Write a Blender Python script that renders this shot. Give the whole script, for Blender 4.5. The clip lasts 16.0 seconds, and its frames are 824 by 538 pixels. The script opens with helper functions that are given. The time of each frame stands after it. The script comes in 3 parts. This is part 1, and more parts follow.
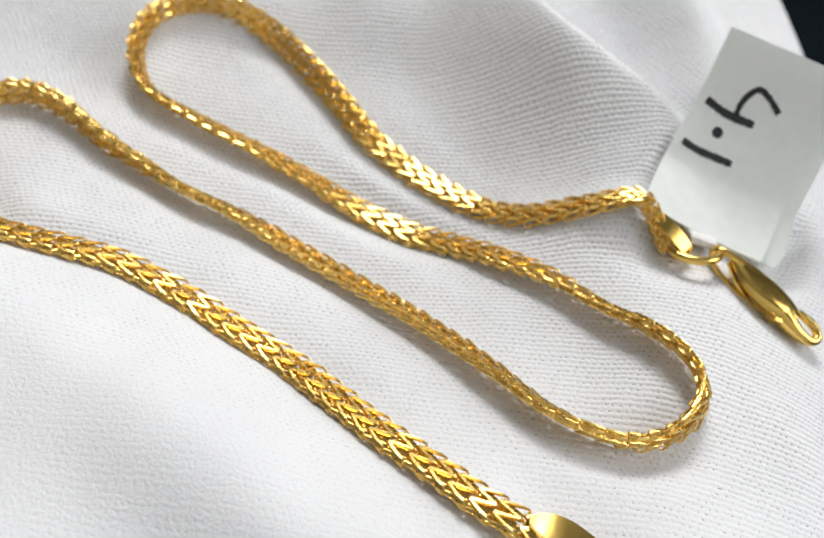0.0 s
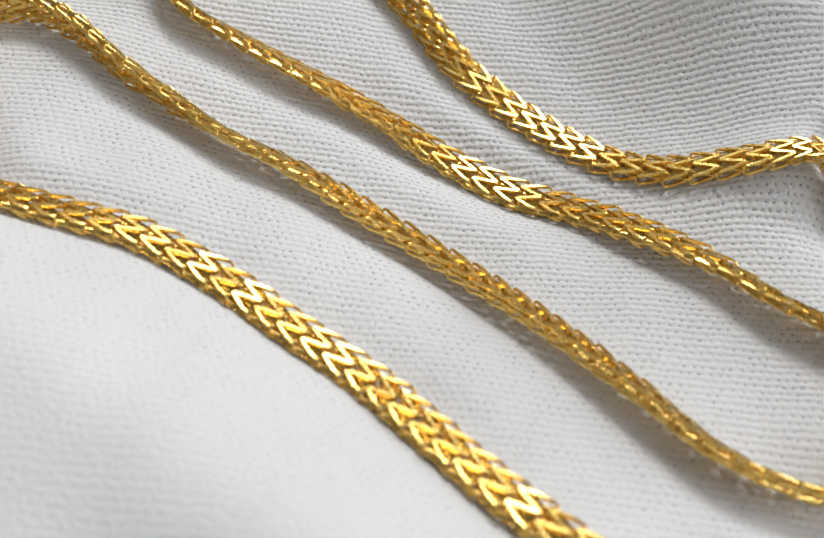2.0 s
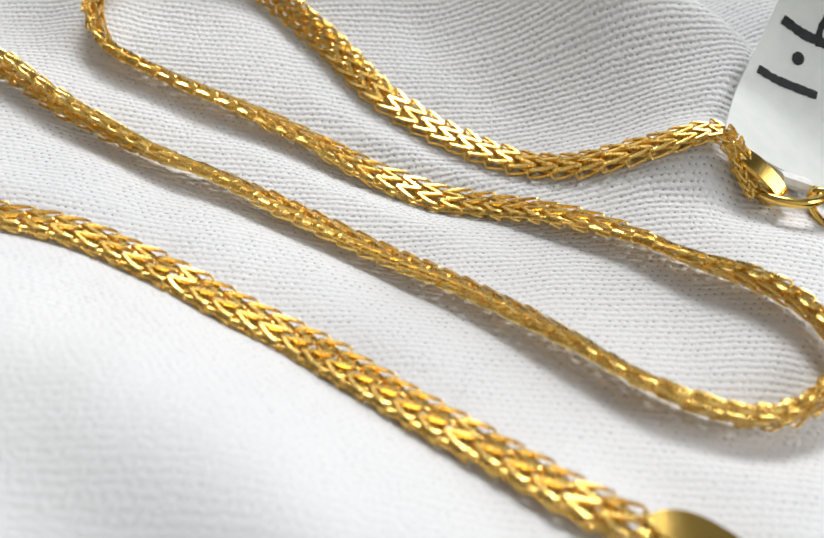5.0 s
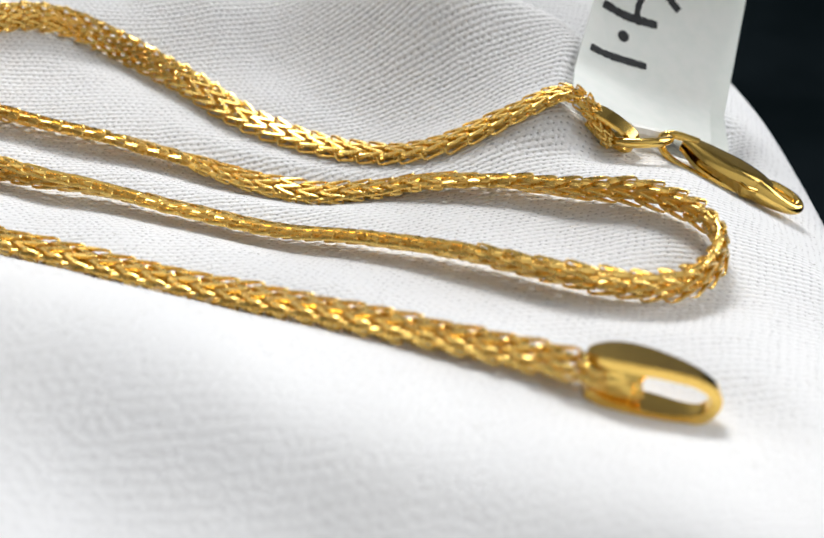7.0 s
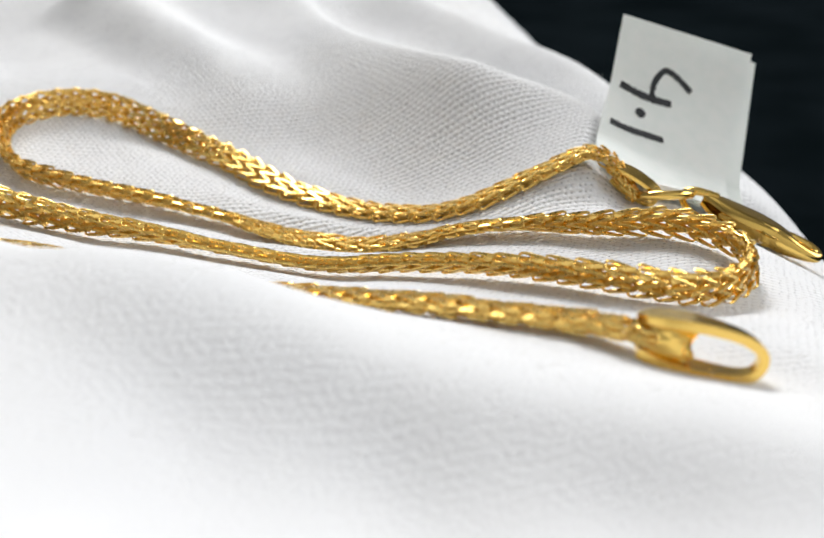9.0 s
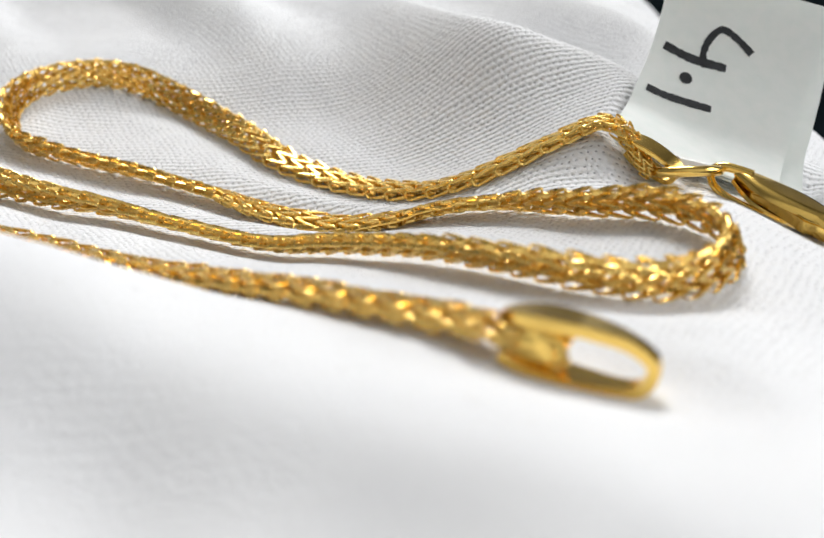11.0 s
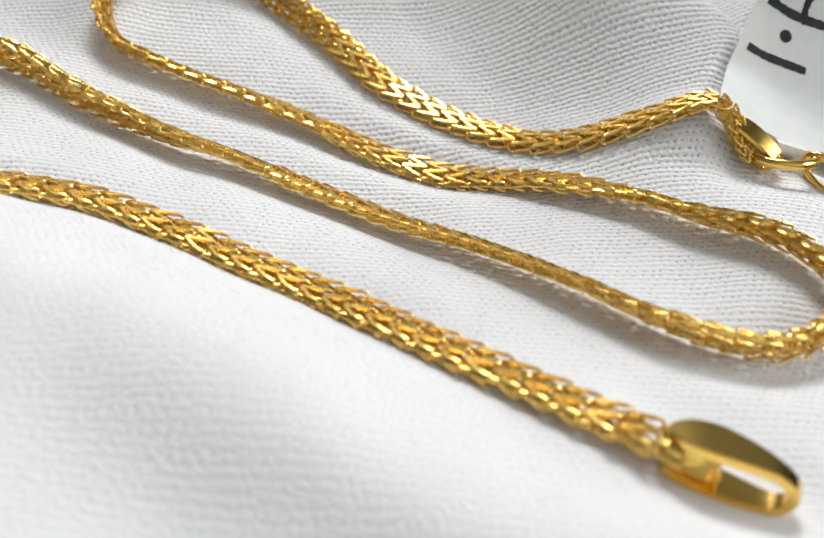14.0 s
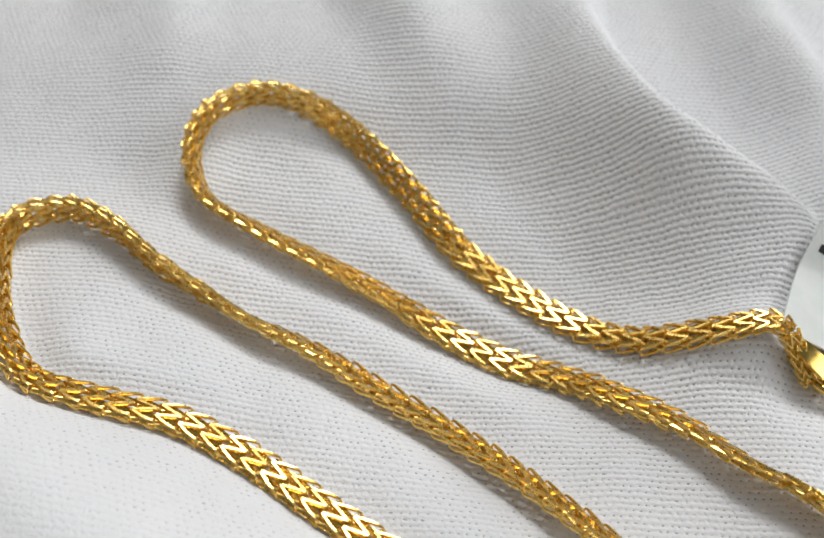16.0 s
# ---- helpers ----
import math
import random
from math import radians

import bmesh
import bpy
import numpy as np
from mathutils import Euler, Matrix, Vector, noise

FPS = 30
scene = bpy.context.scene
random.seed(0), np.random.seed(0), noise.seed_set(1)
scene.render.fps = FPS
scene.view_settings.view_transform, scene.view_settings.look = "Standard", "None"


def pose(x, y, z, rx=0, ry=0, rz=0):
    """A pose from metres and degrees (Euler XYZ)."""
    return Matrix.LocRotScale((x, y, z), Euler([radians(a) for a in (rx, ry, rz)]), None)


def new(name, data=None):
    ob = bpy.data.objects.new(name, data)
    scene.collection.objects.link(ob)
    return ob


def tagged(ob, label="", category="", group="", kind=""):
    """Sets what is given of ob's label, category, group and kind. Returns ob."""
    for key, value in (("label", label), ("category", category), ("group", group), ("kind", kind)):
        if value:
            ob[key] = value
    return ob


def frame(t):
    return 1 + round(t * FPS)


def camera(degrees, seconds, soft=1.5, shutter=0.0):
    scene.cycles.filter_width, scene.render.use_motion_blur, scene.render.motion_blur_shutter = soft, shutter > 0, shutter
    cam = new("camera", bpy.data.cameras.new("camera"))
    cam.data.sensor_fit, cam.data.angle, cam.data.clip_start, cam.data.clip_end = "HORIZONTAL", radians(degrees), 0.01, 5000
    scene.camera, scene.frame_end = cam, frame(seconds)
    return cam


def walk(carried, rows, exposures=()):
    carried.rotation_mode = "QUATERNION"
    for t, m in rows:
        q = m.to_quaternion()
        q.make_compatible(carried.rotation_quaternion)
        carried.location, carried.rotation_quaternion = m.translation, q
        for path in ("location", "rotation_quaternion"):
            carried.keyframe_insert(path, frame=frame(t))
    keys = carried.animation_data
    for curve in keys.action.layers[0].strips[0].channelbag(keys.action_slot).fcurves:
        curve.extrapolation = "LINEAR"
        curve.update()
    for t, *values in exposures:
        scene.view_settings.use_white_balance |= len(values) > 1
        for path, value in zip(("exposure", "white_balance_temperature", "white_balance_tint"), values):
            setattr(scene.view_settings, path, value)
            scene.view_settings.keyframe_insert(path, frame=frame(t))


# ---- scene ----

MM = 0.001

# ---------------------------------------------------------------- camera and its walk
cam = camera(41.0, 16.0, soft=1.5)
cam.data.dof.use_dof = True
cam.data.dof.focus_distance = 0.070
cam.data.dof.aperture_fstop = 54.0
# seconds, eye in millimetres, heading, pitch and roll in degrees
PATH = [
    (0, 0.00, -70.00, 57.94, 0.00, -44.82, 3.52),
    (0.5, -2.18, -69.44, 57.96, -0.01, -44.66, 3.38),
    (1, -3.21, -64.93, 57.33, 1.00, -46.70, 3.15),
    (1.5, -2.73, -58.57, 53.16, 1.92, -48.71, 2.68),
    (2, -4.13, -53.57, 47.20, 2.99, -49.96, 1.88),
    (2.5, -4.74, -51.86, 45.33, 2.40, -49.76, 2.36),
    (3, -4.15, -49.83, 44.30, 1.28, -49.77, 2.98),
    (3.2, -3.77, -49.40, 44.03, 1.02, -49.37, 3.13),
    (5.3, -3.25, -65.38, 40.29, -2.46, -40.05, 0.46),
    (5.5, -3.42, -67.09, 39.34, -3.96, -39.12, 0.47),
    (6, -5.28, -69.66, 36.47, -5.93, -35.89, 0.15),
    (6.5, -7.42, -71.22, 33.43, -8.97, -33.40, 0.13),
    (7, -7.65, -71.36, 30.83, -11.67, -31.30, -1.00),
    (7.5, -9.44, -74.14, 30.82, -12.97, -28.75, -0.88),
    (8, -11.83, -76.55, 28.66, -12.75, -26.88, -1.27),
    (8.5, -12.50, -77.24, 25.02, -13.04, -24.07, -1.40),
    (9, -11.95, -77.45, 22.84, -12.08, -21.12, -1.15),
    (9.2, -10.67, -78.19, 21.58, -11.04, -20.66, -1.40),
    (11.3, 4.98, -72.18, 19.46, 0.37, -21.87, -4.36),
    (11.5, 2.25, -72.27, 19.95, -0.91, -22.27, -4.53),
    (12, -2.73, -73.59, 22.83, -3.91, -22.97, -3.56),
    (12.5, -4.75, -74.87, 25.62, -5.65, -24.15, -2.34),
    (13, -5.92, -73.22, 28.48, -6.70, -27.68, -0.96),
    (13.5, -5.82, -69.78, 31.36, -4.30, -33.44, -0.78),
    (14, -4.70, -67.75, 37.37, -2.07, -37.72, 0.33),
    (14.5, -1.96, -64.67, 42.27, -0.78, -40.55, 1.56),
    (15, -0.26, -59.55, 45.95, 1.15, -42.98, 1.35),
    (15.5, -1.18, -58.12, 52.61, 2.04, -43.97, 0.81),
    (16, -4.00, -55.51, 56.78, 3.52, -44.77, -0.27),
]


def held(x, y, z, yaw, pitch, roll):
    return (Matrix.Translation((x * MM, y * MM, z * MM)) @ Matrix.Rotation(radians(yaw), 4, "Z")
            @ Matrix.Rotation(radians(90 + pitch), 4, "X") @ Matrix.Rotation(radians(roll), 4, "Z"))


walk(cam, [(row[0], held(*row[1:])) for row in PATH],
     [(0, -0.12), (1, -0.17), (2, -0.36), (2.5, -0.40), (3.2, -0.37), (5.3, -0.04), (6.5, 0.03), (9, 0.06), (12.5, 0.0), (14.5, -0.14), (16, -0.37)])


# ---------------------------------------------------------------- world and light
world = bpy.data.worlds.new("daylight")
world.use_nodes = True
scene.world = world
wn = world.node_tree
sky = wn.nodes.new("ShaderNodeTexSky")
sky.sky_type = "NISHITA"
sky.sun_disc = False
sky.sun_elevation = radians(42)
sky.sun_rotation = radians(40)
wn.links.new(sky.outputs[0], wn.nodes["Background"].inputs[0])
wn.nodes["Background"].inputs[1].default_value = 0.1

# a high window in the wall beyond the table, a lower opening in the wall to the east
WIN_X0, WIN_X1, WIN_Z0, WIN_Z1, WALL_Y = -0.30, 0.50, 1.12, 2.02, 1.35
SIDE_Y0, SIDE_Y1, SIDE_Z0, SIDE_Z1, WALL_X, CEILING_Z = -0.9, 0.6, 0.25, 1.75, 2.0, 2.4


def window_fill_light(energy, wide, high, m):
    data = bpy.data.lights.new("window_fill_light", "AREA")
    data.shape = "RECTANGLE"
    data.size, data.size_y, data.energy = wide, high, energy
    data.color = (1.0, 0.988, 0.97)
    new("window_fill_light", data).matrix_world = m


window_fill_light(54, WIN_X1 - WIN_X0, WIN_Z1 - WIN_Z0,
             Matrix.Translation(((WIN_X0 + WIN_X1) / 2, WALL_Y + 0.02, (WIN_Z0 + WIN_Z1) / 2)) @ Matrix.Rotation(radians(-90), 4, "X"))
# unseen east light, added to brighten the tag and the chain's fronts
window_fill_light(32, SIDE_Y1 - SIDE_Y0, SIDE_Z1 - SIDE_Z0,
             Matrix.Translation((WALL_X + 0.02, (SIDE_Y0 + SIDE_Y1) / 2, (SIDE_Z0 + SIDE_Z1) / 2)) @ Matrix.Rotation(radians(90), 4, "Z") @ Matrix.Rotation(radians(-90), 4, "X") @ Matrix.Rotation(radians(180), 4, "Y"))
scene.view_settings.exposure = 0.0


# ---------------------------------------------------------------- materials
def material(name, base, rough, metal=0.0):
    m = bpy.data.materials.new(name)
    m.use_nodes = True
    b = m.node_tree.nodes["Principled BSDF"]
    b.inputs["Base Color"].default_value = (*base, 1)
    b.inputs["Roughness"].default_value = rough
    b.inputs["Metallic"].default_value = metal
    return m, m.node_tree, b


def node(tree, kind, **values):
    n = tree.nodes.new(kind)
    for key, value in values.items():
        n.inputs[key.replace("_", " ")].default_value = value
    return n


def gold_material(name, base, rough, grain):
    m, tree, b = material(name, base, rough, 1.0)
    co = tree.nodes.new("ShaderNodeTexCoord")
    fine = node(tree, "ShaderNodeTexNoise", Scale=grain, Detail=3.0)
    tree.links.new(co.outputs["Object"], fine.inputs["Vector"])
    ramp = node(tree, "ShaderNodeMapRange", To_Min=rough * 0.7, To_Max=rough * 1.5)
    tree.links.new(fine.outputs[0], ramp.inputs["Value"])
    tree.links.new(ramp.outputs[0], b.inputs["Roughness"])
    bump = node(tree, "ShaderNodeBump", Strength=0.25, Distance=0.00002)
    tree.links.new(fine.outputs[0], bump.inputs["Height"])
    tree.links.new(bump.outputs[0], b.inputs["Normal"])
    return m


GOLD = gold_material("gold_links", (0.92, 0.64, 0.19), 0.26, 2500.0)
POLISHED = gold_material("polished_gold", (0.90, 0.61, 0.16), 0.17, 900.0)


def cloth_material():
    """White rib-knit cotton: wales across, stitches between them, soft mottling."""
    m, tree, b = material("white_knit", (0.8, 0.8, 0.8), 0.95)
    link = tree.links.new
    b.inputs["Specular IOR Level"].default_value = 0.15
    co = tree.nodes.new("ShaderNodeTexCoord")
    warp = node(tree, "ShaderNodeTexNoise", Scale=70.0, Detail=5.0)
    link(co.outputs["Object"], warp.inputs["Vector"])
    mix = tree.nodes.new("ShaderNodeVectorMath")
    mix.operation = "MULTIPLY_ADD"
    mix.inputs[1].default_value = (0.002, 0.0014, 0.0)
    link(warp.outputs["Color"], mix.inputs[0])
    tremble = node(tree, "ShaderNodeTexNoise", Scale=1300.0, Detail=1.0)
    link(co.outputs["Object"], tremble.inputs["Vector"])
    shaken = tree.nodes.new("ShaderNodeVectorMath")
    shaken.operation = "MULTIPLY_ADD"
    shaken.inputs[1].default_value = (0.0005, 0.0002, 0.0)
    link(tremble.outputs["Color"], shaken.inputs[0])
    link(co.outputs["Object"], shaken.inputs[2])
    link(shaken.outputs[0], mix.inputs[2])

    def combined(op, a, b):
        n = tree.nodes.new("ShaderNodeMath")
        n.operation = op
        for k, v in enumerate((a, b)):
            if isinstance(v, float):
                n.inputs[k].default_value = v
            else:
                link(v, n.inputs[k])
        return n.outputs[0]

    def along(kx, ky):
        dot = tree.nodes.new("ShaderNodeVectorMath")
        dot.operation = "DOT_PRODUCT"
        dot.inputs[1].default_value = (kx, ky, 0)
        link(mix.outputs[0], dot.inputs[0])
        return dot.outputs["Value"]

    def cosine(turns):
        n = tree.nodes.new("ShaderNodeMath")
        n.operation = "COSINE"
        link(combined("MULTIPLY", turns, 2 * math.pi), n.inputs[0])
        return n.outputs[0]

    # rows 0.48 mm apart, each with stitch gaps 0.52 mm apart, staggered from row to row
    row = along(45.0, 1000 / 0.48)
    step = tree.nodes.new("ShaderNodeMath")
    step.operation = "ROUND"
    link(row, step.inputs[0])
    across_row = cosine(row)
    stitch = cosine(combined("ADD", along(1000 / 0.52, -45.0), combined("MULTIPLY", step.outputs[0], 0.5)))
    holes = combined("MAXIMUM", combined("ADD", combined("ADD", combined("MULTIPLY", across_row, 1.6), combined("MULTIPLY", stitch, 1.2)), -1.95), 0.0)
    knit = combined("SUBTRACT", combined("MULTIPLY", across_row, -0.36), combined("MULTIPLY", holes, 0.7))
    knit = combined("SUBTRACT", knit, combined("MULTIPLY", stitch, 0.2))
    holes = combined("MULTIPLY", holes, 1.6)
    # knit relief and gap colour faded towards the front, standing in for overexposure and blur
    place = tree.nodes.new("ShaderNodeSeparateXYZ")
    link(mix.outputs[0], place.inputs[0])
    knit_fade = node(tree, "ShaderNodeMapRange", From_Min=-0.034, From_Max=-0.008, To_Min=0.12, To_Max=1.0)
    link(combined("ADD", place.outputs["Y"], combined("MULTIPLY", place.outputs["X"], 0.3)), knit_fade.inputs["Value"])
    front_fade = combined("MAXIMUM", knit_fade.outputs[0], 0.12)
    knit = combined("MULTIPLY", knit, front_fade)
    holes = combined("MULTIPLY", holes, front_fade)
    fuzz = node(tree, "ShaderNodeTexNoise", Scale=4500.0, Detail=3.0)
    link(co.outputs["Object"], fuzz.inputs["Vector"])
    blotch = node(tree, "ShaderNodeTexNoise", Scale=60.0, Detail=3.0)
    link(co.outputs["Object"], blotch.inputs["Vector"])
    add2 = tree.nodes.new("ShaderNodeMath")
    add2.operation = "MULTIPLY_ADD"
    add2.inputs[1].default_value = 1.0
    link(fuzz.outputs["Fac"], add2.inputs[0])
    link(knit, add2.inputs[2])
    bump = node(tree, "ShaderNodeBump", Strength=0.7, Distance=0.00012)
    link(add2.outputs[0], bump.inputs["Height"])
    link(bump.outputs[0], b.inputs["Normal"])
    tone = tree.nodes.new("ShaderNodeValToRGB")
    tone.color_ramp.elements[0].position, tone.color_ramp.elements[0].color = 0.3, (0.775, 0.785, 0.805, 1)
    tone.color_ramp.elements[1].position, tone.color_ramp.elements[1].color = 0.7, (0.835, 0.842, 0.853, 1)
    link(blotch.outputs["Fac"], tone.inputs[0])
    # shade inside the stitch gaps, painted into the base colour
    gap_shade = tree.nodes.new("ShaderNodeMix")
    gap_shade.data_type = "RGBA"
    gap_shade.inputs["B"].default_value = (0.40, 0.40, 0.42, 1)
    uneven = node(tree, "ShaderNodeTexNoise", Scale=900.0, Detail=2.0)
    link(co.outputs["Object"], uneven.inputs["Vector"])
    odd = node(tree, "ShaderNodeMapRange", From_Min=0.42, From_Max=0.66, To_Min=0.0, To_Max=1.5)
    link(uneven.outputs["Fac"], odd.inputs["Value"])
    link(combined("MINIMUM", combined("MULTIPLY", holes, odd.outputs[0]), 0.85), gap_shade.inputs["Factor"])
    link(tone.outputs[0], gap_shade.inputs["A"])
    link(gap_shade.outputs["Result"], b.inputs["Base Color"])
    return m


def mottled(name, dark, light, scale, rough, bump_depth=0.0):
    m, tree, b = material(name, light, rough)
    co = tree.nodes.new("ShaderNodeTexCoord")
    n1 = node(tree, "ShaderNodeTexNoise", Scale=scale, Detail=5.0)
    tree.links.new(co.outputs["Object"], n1.inputs["Vector"])
    tone = tree.nodes.new("ShaderNodeValToRGB")
    tone.color_ramp.elements[0].position, tone.color_ramp.elements[0].color = 0.35, (*dark, 1)
    tone.color_ramp.elements[1].position, tone.color_ramp.elements[1].color = 0.65, (*light, 1)
    tree.links.new(n1.outputs["Fac"], tone.inputs[0])
    tree.links.new(tone.outputs[0], b.inputs["Base Color"])
    if bump_depth:
        bump = node(tree, "ShaderNodeBump", Strength=0.5, Distance=bump_depth)
        tree.links.new(n1.outputs["Fac"], bump.inputs["Height"])
        tree.links.new(bump.outputs[0], b.inputs["Normal"])
    return m


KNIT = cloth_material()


def paper_material(name, see_through):
    """Thin paper, through which some of the daylight behind it shows."""
    m = mottled(name, (0.89, 0.935, 0.91), (0.95, 0.975, 0.955), 900.0, 0.38, 0.00006)
    tree = m.node_tree
    passed = tree.nodes.new("ShaderNodeBsdfTranslucent")
    passed.inputs["Color"].default_value = (0.93, 0.95, 0.92, 1)
    blend = tree.nodes.new("ShaderNodeMixShader")
    blend.inputs[0].default_value = see_through
    tree.links.new(tree.nodes["Principled BSDF"].outputs[0], blend.inputs[1])
    tree.links.new(passed.outputs[0], blend.inputs[2])
    tree.links.new(blend.outputs[0], tree.nodes["Material Output"].inputs[0])
    return m


PAPER = paper_material("tag_paper", 0.2)
BACKING = paper_material("tag_backing", 0.4)
INK = mottled("black_ink", (0.008, 0.009, 0.011), (0.022, 0.024, 0.028), 1500.0, 0.75)
STRING = mottled("white_cord", (0.72, 0.72, 0.70), (0.82, 0.82, 0.8), 2500.0, 0.7)
BLACK = mottled("black_tabletop", (0.003, 0.005, 0.006), (0.006, 0.009, 0.011), 40.0, 0.8)
BLACK.node_tree.nodes["Principled BSDF"].inputs["Specular IOR Level"].default_value = 0.0
PLASTER = mottled("wall_paint", (0.18, 0.18, 0.178), (0.23, 0.23, 0.226), 6.0, 0.9)
# paler than the other walls, added to bounce light onto the tag's front
BOUNCE_WALL = mottled("bounce_wall_paint", (0.43, 0.43, 0.425), (0.48, 0.48, 0.47), 6.0, 0.9)
FLOORING = mottled("floor_finish", (0.26, 0.25, 0.24), (0.33, 0.32, 0.31), 5.0, 0.6)


# ---------------------------------------------------------------- helpers
def part(name, bm, mat, parent=None, label="", smooth=False, world_space=True):
    me = bpy.data.meshes.new(name)
    bm.normal_update()
    bm.to_mesh(me)
    bm.free()
    me.materials.append(mat)
    if smooth:
        for p in me.polygons:
            p.use_smooth = True
        me.set_sharp_from_angle(angle=radians(38))
    ob = new(name, me)
    if parent is not None:
        ob.parent = parent
        if world_space:
            ob.matrix_parent_inverse = parent.matrix_world.inverted()
    if label:
        tagged(ob, label)
    return ob


def empty(name, at):
    ob = new(name)
    ob.empty_display_size = 0.002
    ob.matrix_world = Matrix.Translation(at)
    return ob


def box(bm, lo, hi):
    made = bmesh.ops.create_cube(bm, size=1.0)["verts"]
    for v in made:
        v.co = Vector([lo[k] + (v.co[k] + 0.5) * (hi[k] - lo[k]) for k in range(3)])


def strip(bm, centres, widths, acrosses, normals, thick):
    """A flat bar swept along centres: its width lies along acrosses, its thickness along normals."""
    rings = []
    for c, w, a, n in zip(centres, widths, acrosses, normals):
        a, n = Vector(a).normalized(), Vector(n).normalized()
        c = Vector(c)
        rings.append([bm.verts.new(c + a * (sx * w / 2) + n * (sy * thick / 2)) for sx, sy in ((-1, -1), (1, -1), (1, 1), (-1, 1))])
    for r, s in zip(rings, rings[1:]):
        for k in range(4):
            bm.faces.new((r[k], r[(k + 1) % 4], s[(k + 1) % 4], s[k]))
    bm.faces.new(rings[0][::-1])
    bm.faces.new(rings[-1])


def tube(bm, points, radii, sides=10, closed=False):
    pts = [Vector(p) for p in points]
    n = len(pts)
    if not hasattr(radii, "__len__"):
        radii = [radii] * n
    rings, side = [], None
    for i, p in enumerate(pts):
        ahead = (pts[(i + 1) % n] - pts[i - 1]) if closed or 0 < i < n - 1 else (pts[min(i + 1, n - 1)] - pts[max(i - 1, 0)])
        ahead.normalize()
        if side is None:
            side = ahead.orthogonal().normalized()
        side = (side - ahead * side.dot(ahead)).normalized()
        up = ahead.cross(side)
        rings.append([bm.verts.new(p + (side * math.cos(a) + up * math.sin(a)) * radii[i]) for a in (2 * math.pi * k / sides for k in range(sides))])
    for i in range(n if closed else n - 1):
        r, s = rings[i], rings[(i + 1) % n]
        for k in range(sides):
            bm.faces.new((r[k], r[(k + 1) % sides], s[(k + 1) % sides], s[k]))
    if not closed:
        bm.faces.new(rings[0][::-1])
        bm.faces.new(rings[-1])


def smooth_path(points, step):
    """Points at even steps along a smooth curve through rows of numbers."""
    p = np.array(points, float)
    p = np.vstack([2 * p[0] - p[1], p, 2 * p[-1] - p[-2]])
    out = []
    for i in range(1, len(p) - 2):
        for t in np.linspace(0, 1, 24, endpoint=False):
            out.append(((-.5 * t + t * t - .5 * t**3) * p[i - 1] + (1 - 2.5 * t * t + 1.5 * t**3) * p[i]
                        + (.5 * t + 2 * t * t - 1.5 * t**3) * p[i + 1] + (-.5 * t * t + .5 * t**3) * p[i + 2]))
    out.append(p[-2])
    out = np.array(out)
    far = np.r_[0, np.cumsum(np.linalg.norm(np.diff(out[:, :3], axis=0), axis=1))]
    at = np.linspace(0, far[-1], max(2, round(far[-1] / step) + 1))
    return np.stack([np.interp(at, far, out[:, k]) for k in range(out.shape[1])], 1)


# ---------------------------------------------------------------- the chain's line
# x, y, z in millimetres and the lean of the band in degrees (0: flat, 90: on edge)
DROP_END = [(20.05, -6.75, -1.5, 30), (19.6, -6.3, -1.0, 25), (18.8, -5.1, 0.6, 15), (17.4, -3.6, 1.5, 4)]
UPPER_RUN = [(13.5, -3.4, 0.1, -4), (9.2, -2.9, -1.7, 1), (5.3, -0.9, -3.0, 2), (0.5, 2.5, -3.2, 3), (-4.1, 6.2, -2.3, 11),
             (-7.7, 10.5, -1.0, 23), (-11.1, 14.3, 0.0, 36), (-14.3, 16.9, 1.2, 60), (-17.4, 18.1, 2.5, 88)]
FAR_BEND = [(-20.9, 18.5, 3.0, 96), (-24.5, 16.4, 2.9, 92), (-25.6, 12.3, 2.2, 74), (-24.1, 8.3, 0.6, 54)]
SECOND_RUN = [(-19.6, 5.8, -0.5, 38), (-14.4, 3.4, -1.4, 31), (-9.4, 1.1, -2.5, 22), (-4.8, -1.3, -3.7, 10), (-0.4, -3.4, -4.2, -1),
              (3.5, -5.2, -3.5, 3), (7.0, -7.9, -2.0, 13), (10.9, -10.7, -1.1, 31), (14.3, -14.1, -0.3, 48)]
NEAR_BEND = [(17.6, -16.7, 0.3, 61), (19.8, -19.0, 0.1, 63), (20.4, -21.6, -0.2, 71), (19.2, -24.0, -0.4, 88), (16.8, -25.8, -0.3, 106), (13.7, -26.2, 0.1, 121)]
THIRD_RUN = [(9.7, -24.7, 0.6, 129), (5.5, -20.6, 0.1, 138), (1.0, -16.0, -1.0, 150), (-3.8, -11.6, -2.2, 154), (-9.3, -8.3, -1.8, 152),
             (-14.3, -5.4, -1.2, 141), (-18.8, -3.5, -0.6, 121), (-22.9, -1.2, 0.0, 106), (-26.4, 0.6, 1.0, 96)]
LEFT_BEND = [(-29.3, 2.9, 1.6, 89), (-33.2, 4.9, 1.7, 93), (-37.1, 3.3, 1.7, 89), (-36.8, -1.4, 1.9, 70), (-34.9, -6.8, 2.2, 50), (-31.7, -11.5, 2.3, 30)]
